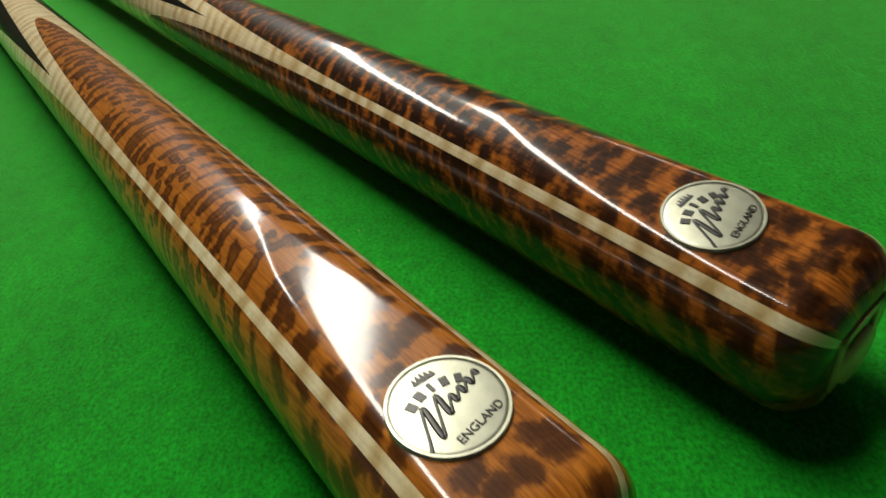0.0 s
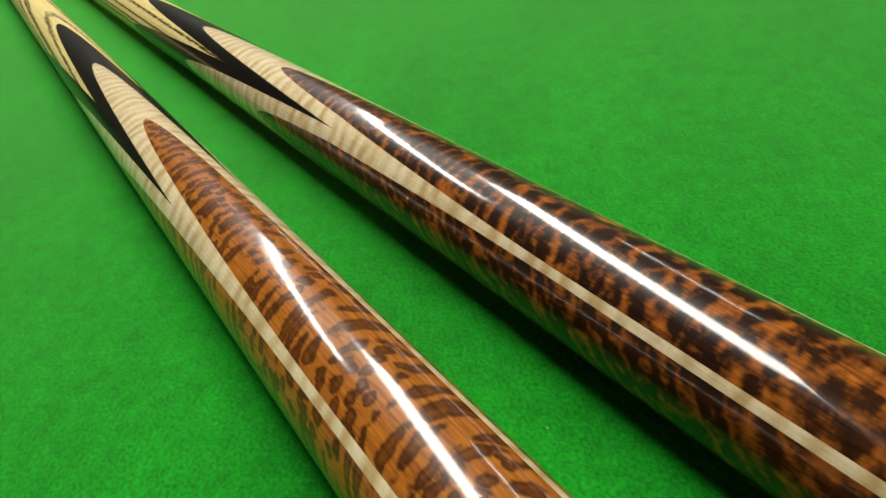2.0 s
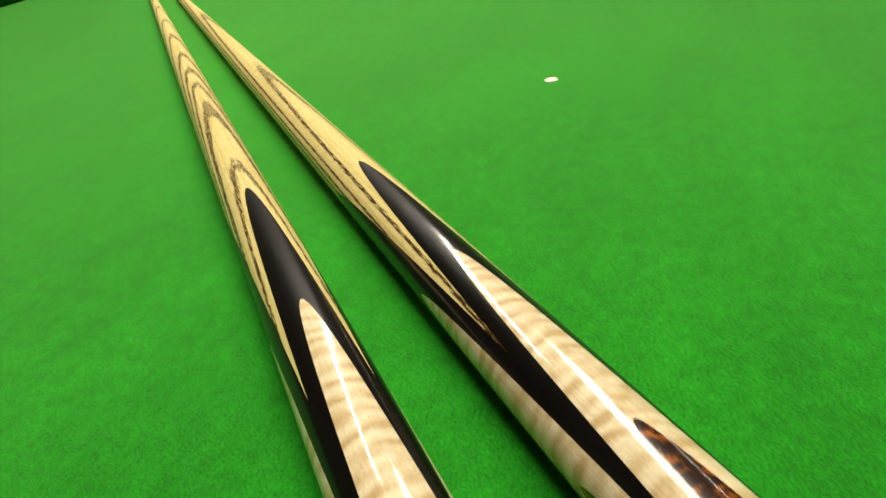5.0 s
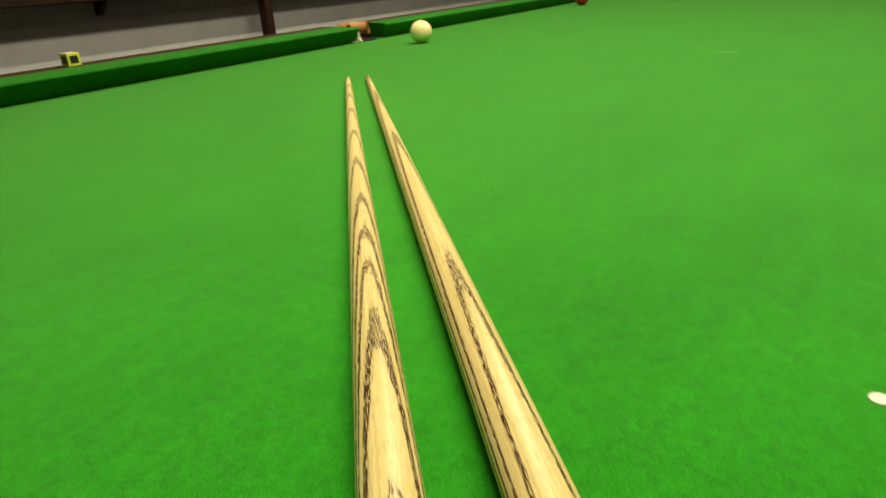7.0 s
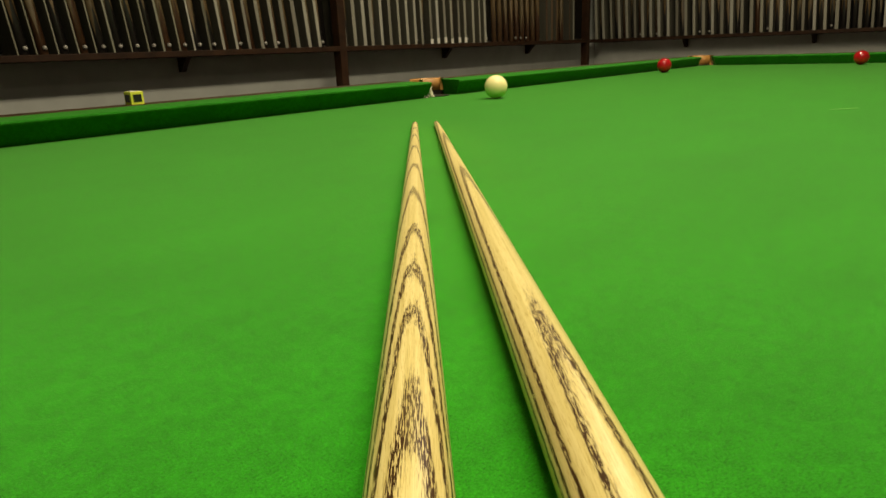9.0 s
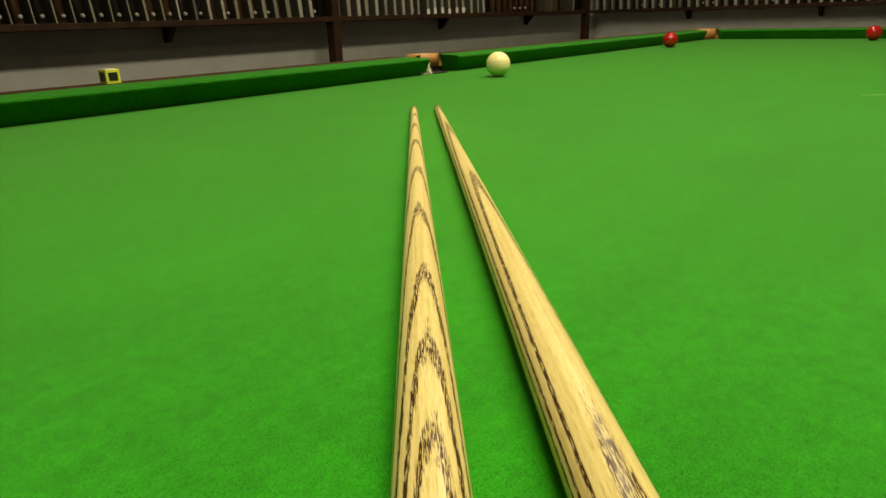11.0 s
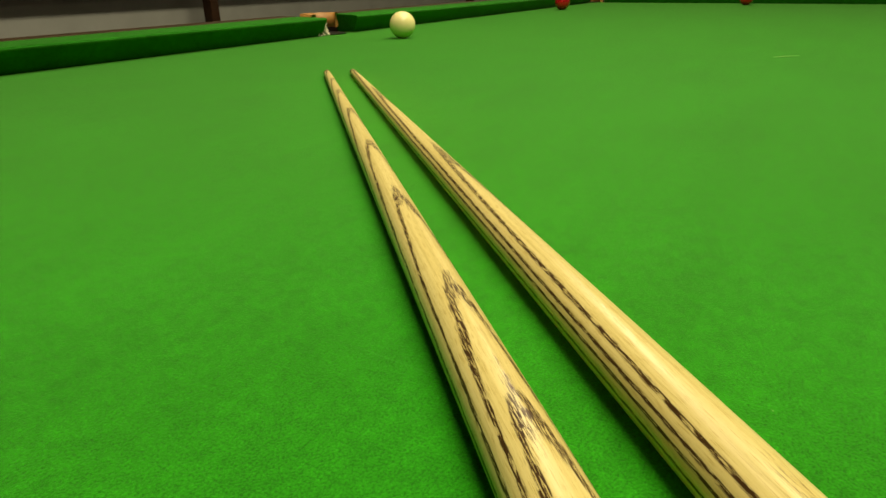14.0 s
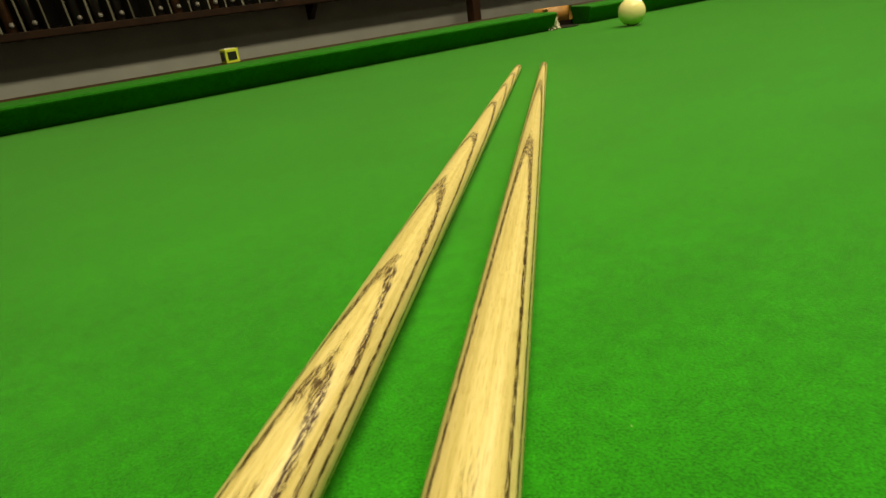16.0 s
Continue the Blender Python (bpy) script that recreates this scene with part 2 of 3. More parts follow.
def snakewood(name, light, mid, dark, cover, seed, fine=1.0, mottled=0.0, soft=0.05, core=0.66, bent=0.6):
    """Brown wood with dark crescent bands that turn to leopard spots and, at the butt, to blotches."""
    m, ns, ls, b = nodes_of(name)
    s = attr(ns, "s")
    n = ns.new("ShaderNodeTexNoise")
    n.inputs["Scale"].default_value, n.inputs["Detail"].default_value = 1.0, 3.0
    ls.new(along(ns, ls, 300 * fine, 260 * fine, seed), n.inputs["Vector"])
    warp = n.outputs["Color"]
    bands = spotted(ns, ls, 68 * fine, 245 * fine, seed, warp, bent)
    spots = spotted(ns, ls, 250 * fine, 235 * fine, seed + 4.3, warp, bent)
    blots = spotted(ns, ls, 150 * fine, 170 * fine, seed + 9.1, warp, bent)
    toward = noise_node(ns, ls, along(ns, ls, 90, 30, seed + 2), 1.0, 1)
    leopard = ramp_node(ns, ls, toward, [(0.49, 0.0), (0.58, 1.0)])
    butt = ramp_node(ns, ls, s, [(0.035, 1.0), (0.065, 0.0)])
    pat = mix_node(ns, ls, leopard, bands, spots)
    pat = mix_node(ns, ls, butt, pat, blots)
    cloud = noise_node(ns, ls, along(ns, ls, 250, 380, seed + 3), 1.0, 3, 0.6, 0.4)
    cloud = math_node(ns, ls, "MULTIPLY", math_node(ns, ls, "SUBTRACT", cloud, 0.22), 1.6)
    pat = mix_node(ns, ls, mottled, pat, cloud)
    ragged = noise_node(ns, ls, along(ns, ls, 1900, 420, seed + 1), 1.0, 2)
    pat = math_node(ns, ls, "ADD", pat, math_node(ns, ls, "MULTIPLY", math_node(ns, ls, "SUBTRACT", ragged, 0.5), 0.26))
    mask = ramp_node(ns, ls, pat, [(0.05, core), (cover - 0.03 - soft, 1.0), (cover + soft, 0.0)])
    haze = ramp_node(ns, ls, pat, [(0.16, 1.0), (0.36, 0.80), (0.56, 0.0)])
    mask = mix_node(ns, ls, math_node(ns, ls, "MULTIPLY", butt, 0.8 - 0.75 * mottled), mask, haze)
    streak = noise_node(ns, ls, along(ns, ls, 1700, 110, seed + 6), 1.0, 4, 0.65)
    base = ramp_node(ns, ls, streak, [(0.32, mid), (0.64, light)])
    deep = ramp_node(ns, ls, streak, [(0.3, tuple(c * 0.55 for c in dark)), (0.7, tuple(c * 1.6 for c in dark))])
    fac = math_node(ns, ls, "MULTIPLY", mask, 0.93 + 0.1 * (core - 0.66))
    ls.new(mix_node(ns, ls, fac, base, deep), b.inputs["Base Color"])
    varnish(b, 0.105, 0.72)
    return m


BAIZE = baize("green_baize", (0.0145, 0.274, 0.0100))
# Bed cloth darkened and dulled: the shade on cushion faces is in the colour.
CUSHION = baize("cushion_cloth_shaded", (0.012, 0.165, 0.009), 0.30)
ASH_A = ash("ash_arched", [0.485, 0.586, 0.602, 0.670, 0.726, 0.794, 0.901, 1.026, 1.156, 1.27, 1.37, 1.46, 1.55, 1.64], 0.10, 0.036, 0.0135)
ASH_B = ash("ash_straight", [0.36, 0.645, 0.975, 1.25, 1.47, 1.80], 0.10, 0.0115, 0.042)
MAPLE = curly_maple("curly_maple")
EBONY = plain("ebony", (0.004, 0.0032, 0.003), 0.35, 0, 0.3, 300)
varnish(EBONY.node_tree.nodes["Principled BSDF"], 0.09, 0.40)
SNAKE_A = snakewood("snakewood_orange", (0.44, 0.155, 0.016), (0.20, 0.058, 0.006), (0.030, 0.008, 0.003), 0.42, 0.0, 1.2, bent=0.85)
SNAKE_B = snakewood("snakewood_dark", (0.46, 0.145, 0.016), (0.18, 0.046, 0.006), (0.0080, 0.0030, 0.0024), 0.56, 20.0, 1.3, 0.40, 0.12, 1.0, 1.2)
NICKEL = plain("brushed_nickel", (0.40, 0.405, 0.32), 0.42, 1.0, 0.14, 350)
MAPLE_END = plain("maple_end_grain", (0.58, 0.44, 0.25), 0.35, 0, 0.15, 300)
INK = plain("black_enamel", (0.012, 0.012, 0.010), 0.4)
BRASS = plain("dull_brass", (0.62, 0.46, 0.22), 0.35, 1.0)
LEATHER = plain("tan_leather", (0.34, 0.165, 0.038), 0.55, 0, 0.2, 90, 0.001)
CUE_TIP = plain("cue_tip_leather", (0.35, 0.28, 0.18), 0.8)
IVORY = plain("ivory_ball", (0.80, 0.71, 0.34), 0.12, 0, 0.03)
RED = plain("red_ball", (0.32, 0.008, 0.010), 0.10, 0, 0.05)
RAIL = plain("rail_mahogany", (0.036, 0.017, 0.006), 0.45, 0, 0.3, 25)
CHALK_BOX = plain("chalk_paper", (0.62, 0.66, 0.06), 0.6)
WHITE = plain("white_net", (0.62, 0.56, 0.44), 0.8, 0, 0.2)
PLASTER = plain("grey_plaster", (0.505, 0.53, 0.495), 0.85, 0, 0.08, 9, 0.001)
DARK_WOOD = plain("dark_stained_wood", (0.024, 0.0105, 0.0045), 0.62, 0, 0.35, 20)
# Rack back board: the shade deep between the boards is painted in.
SHADED_BACK = plain("shaded_back_wood", (0.011, 0.009, 0.007), 0.8, 0, 0.3, 20)
CHALK_LINE = baize("chalk_line", (0.024, 0.285, 0.017))
CHALK_RUB = plain("chalk_rub", (0.16, 0.42, 0.08), 0.9)
SPOT = plain("spot_paper", (0.80, 0.74, 0.58), 0.8)
for matt in (DARK_WOOD, SHADED_BACK):
    matt.node_tree.nodes["Principled BSDF"].inputs["Specular IOR Level"].default_value = 0.15
CARPET = plain("carpet", (0.06, 0.03, 0.025), 0.95, 0, 0.3, 80)
CEILING = plain("ceiling_paint", (0.10, 0.097, 0.09), 0.9)
TAG_PAPER = plain("tag_paper", (0.55, 0.54, 0.47), 0.7)
STUD = plain("steel_stud", (0.26, 0.25, 0.22), 0.5)
# Pale sawn board fronts; the light they catch is part of this colour.
EDGE = timber("lit_sawn_edge", (0.27, 0.265, 0.225))
# The same edge darkened: lamp falloff towards the left rack, put into colour.
EDGE_DIM = timber("falloff_edge", (0.17, 0.17, 0.125))
# The grey one is lowered to carry the shade in the slots.
BOARDS = [timber("grey_board_shaded", (0.075, 0.073, 0.053)), timber("tan_board", (0.10, 0.056, 0.025)), timber("brown_board", (0.05, 0.024, 0.013))]


# ---- mesh helpers
def mesh_object(name, verts, faces, mat, parent=None, label="", smooth=False):
    me = bpy.data.meshes.new(name)
    me.from_pydata([tuple(v) for v in verts], [], faces)
    me.materials.append(mat)
    if smooth:
        me.polygons.foreach_set("use_smooth", [True] * len(me.polygons))
    me.update()
    ob = new(name, me)
    if parent:
        ob.parent = parent
    return tagged(ob, label)


def part(name, bm, mat, parent=None, label="", smooth=False):
    me = bpy.data.meshes.new(name)
    bmesh.ops.recalc_face_normals(bm, faces=bm.faces)
    bm.to_mesh(me)
    bm.free()
    me.materials.append(mat)
    if smooth:
        me.polygons.foreach_set("use_smooth", [True] * len(me.polygons))
    ob = new(name, me)
    if parent:
        ob.parent = parent
    return tagged(ob, label)


def box(sx, sy, sz, m=None, bevel=0.0):
    bm = bmesh.new()
    bmesh.ops.create_cube(bm, size=1.0, matrix=(m or Matrix()) @ Matrix.Diagonal((sx, sy, sz, 1)))
    if bevel:
        bmesh.ops.bevel(bm, geom=bm.edges[:], offset=bevel, segments=2, affect="EDGES", profile=0.6)
    return bm


def prism(profile, x0, x1, cut0=0.0, cut1=0.0):
    """A profile in (y, z) drawn along x; the ends lean by cut metres per metre of y."""
    n = len(profile)
    verts = [(x0 + cut0 * y, y, z) for y, z in profile] + [(x1 + cut1 * y, y, z) for y, z in profile]
    faces = [(i, (i + 1) % n, n + (i + 1) % n, n + i) for i in range(n)]
    faces += [tuple(range(n))[::-1], tuple(range(n, 2 * n))]
    return verts, faces


def thing(name, m, label, category, group=""):
    e = new(name)
    e.matrix_world = m
    return tagged(e, label, category, group)


# ---- the table
def slab(name, x0, x1, y0, y1, z0, z1, mat, label, m=TABLE, bevel=0.0):
    ob = part(name, box(x1 - x0, y1 - y0, z1 - z0, None, bevel), mat)
    ob.matrix_world = m @ pose((x0 + x1) / 2, (y0 + y1) / 2, (z0 + z1) / 2)
    return tagged(ob, label, name.split("_")[0], kind="structure")


table = thing("snooker_table", TABLE, "full-size snooker table covered in bright green baize", "snooker table")
bed = part("bed_cloth", box(2 * LONG + 0.10, WIDE + 0.10, 0.04, pose(0, -WIDE / 2, -0.02)), BAIZE, table, "bright green baize over slate")


def cushion_profile():
    return [(0.008, -0.001), (-0.010, 0.024), (-0.0165, 0.0320), (-0.0175, 0.0345), (-0.0155, 0.0370), (-0.010, 0.0380), (0.050, 0.0396), (0.052, -0.001)]


def rail_profile():
    return [(0.052, -0.03), (0.052, 0.0390), (0.055, 0.0404), (0.092, 0.0406), (0.098, 0.038), (0.100, -0.10), (0.08, -0.12)]


def side_run(m, x0, x1, cut0, cut1):
    v, f = prism(cushion_profile(), x0, x1, cut0, cut1)
    n = len(v) // 2
    v = [(x + (0.018 if i < n else 0.014) * max(0.0, 1 - z / 0.0345), y, z) for i, (x, y, z) in enumerate(v)]
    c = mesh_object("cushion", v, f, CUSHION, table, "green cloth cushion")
    c.matrix_local = m
    v, f = prism(rail_profile(), x0 + 0.012, x1 - 0.012)
    r = mesh_object("rail", v, f, RAIL, table, "dark polished mahogany rail")
    r.matrix_local = m


FAR = pose(0, 0, 0)
NEAR = pose(0, -WIDE, 0, 0, 0, 180)
HEAD = pose(LONG, -WIDE / 2, 0, 0, 0, -90)
FOOT = pose(-LONG, -WIDE / 2, 0, 0, 0, 90)
for m in (FAR, NEAR):
    side_run(m, 0.038, LONG - 0.048, 0.0, 0.6)
    side_run(m, -LONG + 0.048, -0.072, -0.6, -0.15)
for m in (HEAD, FOOT):
    side_run(m, -WIDE / 2 + 0.048, WIDE / 2 - 0.048, -0.6, 0.6)

# the frame under the slate and its turned legs
part("apron", box(2 * LONG + 0.06, WIDE + 0.06, 0.16, pose(0, -WIDE / 2, -0.125), 0.006), RAIL, table, "dark polished mahogany frame")


def leg_mesh():
    bm = bmesh.new()
    rings = [(0.0, 0.045), (0.05, 0.058), (0.09, 0.045), (0.16, 0.052), (0.40, 0.072), (0.52, 0.060), (0.56, 0.078), (0.655, 0.078)]
    rows = [[bm.verts.new((r * math.cos(k * math.pi / 8), r * math.sin(k * math.pi / 8), z)) for k in range(16)] for z, r in rings]
    for lo, hi in zip(rows, rows[1:]):
        for k in range(16):
            bm.faces.new((lo[k], lo[(k + 1) % 16], hi[(k + 1) % 16], hi[k]))
    bm.faces.new(rows[0][::-1]), bm.faces.new(rows[-1])
    return bm


for x in (-1.6, -0.55, 0.55, 1.6):
    for y in (-0.16, -WIDE + 0.16):
        part("leg", leg_mesh(), RAIL, table, "", True).matrix_local = pose(x, y, FLOOR_Z)

# ---- pockets
def ring_strip(rad, a0, a1, z0, z1, thick, n=24):
    verts, faces = [], []
    for i in range(n + 1):
        a = a0 + (a1 - a0) * i / n
        for r, z in ((rad, z0), (rad, z1), (rad + thick, z1), (rad + thick, z0)):
            verts.append((r * math.cos(a), r * math.sin(a), z))
    for i in range(n):
        for k in range(4):
            faces.append((4 * i + k, 4 * i + (k + 1) % 4, 4 * i + 4 + (k + 1) % 4, 4 * i + 4 + k))
    faces += [(0, 1, 2, 3), (4 * n + 3, 4 * n + 2, 4 * n + 1, 4 * n)]
    return verts, faces


def pocket(m, a0, a1, rad):
    p = thing("pocket", TABLE @ m, "tan leather covered pocket with white string net", "pocket", "pockets of the table")
    v, f = ring_strip(rad, a0, a1, 0.012 if abs(m.translation.x) < 0.1 else -0.004, 0.043, 0.016)
    mesh_object("pocket_leather", v, f, LEATHER, p, "tan leather band", True)
    if abs(m.translation.x) < 0.1:
        rng = random.Random(5)
        bm = bmesh.new()
        for k in range(26):
            at = pose(-0.046 + rng.gauss(0, 0.005), math.copysign(0.026, -m.translation.y), 0.016 + rng.uniform(-0.014, 0.012), rng.uniform(-35, 35), rng.uniform(-50, 50), rng.uniform(0, 90))
            bmesh.ops.create_cone(bm, cap_ends=True, segments=5, radius1=0.0022, radius2=0.0012, depth=rng.uniform(0.012, 0.024), matrix=at)
        part("net_end", bm, WHITE, p, "frayed cream net end")
    bm = bmesh.new()
    for k in range(9):
        a = a0 + (a1 - a0) * (k + 0.5) / 9
        bmesh.ops.create_cone(bm, cap_ends=True, segments=6, radius1=0.003, radius2=0.002, depth=0.09,
                              matrix=pose(rad * 0.97 * math.cos(a), rad * 0.97 * math.sin(a), -0.052))
    part("net", bm, WHITE, p, "off-white knotted string")
    # No hole is cut: a black disc paints the darkness inside the pocket.
    bm = bmesh.new()
    bmesh.ops.create_cone(bm, cap_ends=True, segments=28, radius1=rad * 0.9, radius2=rad * 0.96, depth=0.003, matrix=pose(0, 0, 0.0005))
    part("pocket_dark_disc", bm, INK, p, "black disc standing for the dark of the opening")


pocket(pose(-0.010, 0.030, 0), 0.25, math.pi + 0.10, 0.043)
for sx in (-1, 1):
    for sy in (0, 1):
        a = math.atan2(1 - 2 * sy, sx)
        pocket(pose(sx * (LONG + 0.012), -WIDE * sy + 0.012 * (1 - 2 * sy), 0), a - 1.7, a + 1.7, 0.042)
pocket(pose(0, -WIDE - 0.030, 0), math.pi - 0.25, 2 * math.pi + 0.25, 0.053)

# ---- marks on the cloth
mark = part("baulk_line", box(0.0007, 0.145, 0.00002), CHALK_LINE)
mark.matrix_world = pose(-0.030, 0.789, 0.00003, 0, 0, 44.0)
tagged(mark, "faint worn baulk line drawn on the cloth", "line", kind="structure")


def disc(name, x, y, rx, ry, mat, label, m=Matrix(), turn=0):
    bm = bmesh.new()
    bmesh.ops.create_cone(bm, cap_ends=True, segments=24, radius1=1, radius2=0.96, depth=0.0005, matrix=Matrix.Diagonal((rx, ry, 1, 1)))
    ob = part(name, bm, mat)
    ob.matrix_world = m @ pose(x, y, 0.0003, 0, 0, turn)
    return tagged(ob, label, "spot")


disc("table_spot", 0.199, 0.528, 0.0042, 0.0042, SPOT, "small white table spot stuck on the green cloth")
disc("table_spot", 0.673, 1.468, 0.024, 0.0018, CHALK_RUB, "worn yellowish chalk mark rubbed into the cloth", turn=3)

rng = random.Random(11)
bm = bmesh.new()
for k in range(36):
    x, y, r = rng.uniform(-0.35, 0.6), rng.uniform(0.0, 1.3), rng.uniform(0.0002, 0.00042)
    bmesh.ops.create_cube(bm, size=1, matrix=pose(x, y, 0.00004, 0, 0, rng.uniform(0, 180)) @ Matrix.Diagonal((r * rng.uniform(1, 3), r, 0.00005, 1)))
tagged(part("lint", bm, CHALK_RUB), "pale lint and chalk specks on the baize", "lint", kind="stuff")

# ---- the room
slab("wall_north", -4.2, WALL_END, WALL_SIDE, WALL_SIDE + 0.12, FLOOR_Z, CEIL_Z, PLASTER, "grey painted plaster wall behind the cue rack")
slab("wall_east", WALL_END, WALL_END + 0.12, -4.0, WALL_SIDE + 0.12, FLOOR_Z, CEIL_Z, PLASTER, "grey painted plaster end wall behind the cue rack")
slab("wall_south", -4.2, WALL_END, -4.12, -4.0, FLOOR_Z, CEIL_Z, PLASTER, "grey painted plaster wall")
slab("wall_west", -4.32, -4.2, -4.12, WALL_SIDE + 0.12, FLOOR_Z, CEIL_Z, PLASTER, "grey painted plaster wall")
slab("floor", -4.32, WALL_END + 0.12, -4.12, WALL_SIDE + 0.12, FLOOR_Z - 0.1, FLOOR_Z, CARPET, "dark worn carpet floor")
slab("ceiling", -4.32, WALL_END + 0.12, -4.12, WALL_SIDE + 0.12, CEIL_Z, CEIL_Z + 0.1, CEILING, "off-white painted ceiling")


# ---- balls and chalk
def ball(x, y, mat, label, group=""):
    bm = bmesh.new()
    bmesh.ops.create_uvsphere(bm, u_segments=48, v_segments=32, radius=0.02625)
    ob = part("ball", bm, mat, None, "", True)
    ob.matrix_world = pose(x, y, 0.02625)
    return tagged(ob, label, "snooker ball", group)


ball(0.186, 1.987, IVORY, "ivory white cue ball resting on the baize")
ball(0.920, 2.932, RED, "glossy red ball beside the corner pocket cushion", "red balls")
ball(1.671, 2.945, RED, "glossy red ball near the end cushion", "red balls")

chalk = thing("chalk_cube", TABLE @ pose(-0.760, 0.066, 0.0405, 0, 0, 2), "yellow-green paper chalk cube with dark label on the rail", "chalk")
part("cube", box(0.023, 0.023, 0.022, pose(0, 0, 0.011), 0.001), CHALK_BOX, chalk)
part("chalk_top", box(0.017, 0.017, 0.0012, pose(0, 0, 0.0222), 0.0005), TAG_PAPER, chalk, "pale worn chalk face")
for m in (pose(0, -0.0117, 0.011, 90), pose(-0.0117, 0, 0.011, 90, 0, -90), pose(0.0117, 0, 0.011, 90, 0, 90)):
    lab = part("paper_label", box(0.015, 0.013, 0.0004, m), INK, chalk, "dark printed label")

# ---- cue racks on the walls
SHELF_Z = 0.124


PITCH = 0.0575
BUTTS = [plain("black_butt", (0.010, 0.008, 0.007), 0.35, 0, 0.3, 40), plain("rosewood_butt", (0.038, 0.016, 0.006), 0.4, 0, 0.35, 40), plain("walnut_butt", (0.050, 0.025, 0.009), 0.45, 0, 0.3, 40)]
SHAFTS = [plain("ash_shaft", (0.095, 0.060, 0.023), 0.5, 0, 0.25, 30), plain("maple_shaft", (0.085, 0.060, 0.028), 0.45, 0, 0.2, 30)]


def rack_cue_meshes(splice, r0=0.0145, r1=0.0095, top=1.16, n=16):
    """Two meshes that meet in four points: the butt below and the shaft above."""
    def ring(f):
        out = []
        for i in range(n):
            z = f(i)
            r, a = r0 + (r1 - r0) * z / top, 2 * math.pi * (i + 0.5) / n
            out.append((r * math.cos(a), r * math.sin(a), z))
        return out
    line = ring(lambda i: splice + 0.05 * abs(2 - i % 4))
    sides = [(i, (i + 1) % n, n + (i + 1) % n, n + i) for i in range(n)]
    butt = ring(lambda i: 0.006) + line + [(c[0] * 0.75, c[1] * 0.75, 0.0) for c in ring(lambda i: 0.0)]
    foot = [(2 * n + i, 2 * n + (i + 1) % n, (i + 1) % n, i) for i in range(n)] + [tuple(range(2 * n, 3 * n))[::-1]]
    shaft = line + ring(lambda i: top)
    return (butt, sides + foot), (shaft, sides + [tuple(range(n, 2 * n))])


def rack_cue(m, butt_mat, shaft_mat, splice, label):
    butt, shaft = rack_cue_meshes(splice)
    c = mesh_object("rack_cue", *shaft, shaft_mat, None, "", True)
    c.matrix_world = m
    tagged(c, label, "snooker cue", "cues standing in the wall racks")
    mesh_object("butt", *butt, butt_mat, c, "dark turned butt", True)


def rack(name, m, length, first, label, seed, studs, browns, edge, thick, gaps=(), tags=(), lean=0.0, stop=9.0):
    """A shelf and back with upright boards at an even pitch and a cue in most of the slots between them."""
    rng = random.Random(seed)
    r = thing(name, m, label, "rack", "cue racks on the walls")
    part("shelf", box(length, 0.15, 0.016, pose(length / 2, -0.075, 0.004), 0.002), DARK_WOOD, r)
    part("lip", box(length, 0.012, 0.020, pose(length / 2, -0.156, 0.008), 0.002), DARK_WOOD, r)
    part("back_board", box(length, 0.012, 1.35, pose(length / 2, -0.008, 0.70)), SHADED_BACK, r)
    part("top_bar", box(length, 0.10, 0.05, pose(length / 2, -0.06, 1.30), 0.003), DARK_WOOD, r)
    for k in range(int((min(length, stop) - first - 0.02) / PITCH)):
        x = first + k * PITCH + rng.uniform(-0.002, 0.002)
        missing = any(a < x < b for a, b in gaps)
        w = float(np.interp(x, *thick)) * rng.uniform(0.8, 1.2)
        d = rng.uniform(0.112, 0.122)
        if not missing or rng.random() < 0.25:
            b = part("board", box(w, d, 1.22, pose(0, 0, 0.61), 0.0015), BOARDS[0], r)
            # Dim edges give way to bright ones along x, imitating the falloff.
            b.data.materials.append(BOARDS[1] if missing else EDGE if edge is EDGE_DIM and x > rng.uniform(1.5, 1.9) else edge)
            # Front faces get the lit edge colour, the rest the shaded one.
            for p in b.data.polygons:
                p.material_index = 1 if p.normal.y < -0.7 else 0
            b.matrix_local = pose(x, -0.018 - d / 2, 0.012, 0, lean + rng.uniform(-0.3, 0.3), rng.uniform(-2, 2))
            if any(a < x < c for a, c in tags):
                part("tag", box(0.021, 0.0012, 0.026, pose(0, -d / 2 - 0.0008, rng.uniform(0.016, 0.024))), TAG_PAPER, b, "small pale paper tag")
        if rng.random() < 0.9 and (missing or rng.random() < 0.92):
            brown = missing or rng.random() < browns
            kind = 2 if missing and rng.random() < 0.5 else 1 if brown else 0
            tip = rng.uniform(0.05, 0.14)
            text = "brown-butted snooker cue standing upright in the wall rack" if kind else "black-butted snooker cue standing upright in the wall rack"
            rack_cue(m @ pose(x + PITCH / 2, -0.098 if not missing else -0.085, 0.012, 0, lean, 0) @ pose(0, 0, 0, 0, 0, rng.uniform(0, 90)), BUTTS[kind], rng.choice(SHAFTS), tip, text)
            if rng.random() < studs:
                bm = bmesh.new()
                bmesh.ops.create_uvsphere(bm, u_segments=12, v_segments=8, radius=0.0072)
                part("stud", bm, STUD, r, "pale round stud", True).matrix_local = pose(x + PITCH / 2, -0.115, 0.038)
    return r


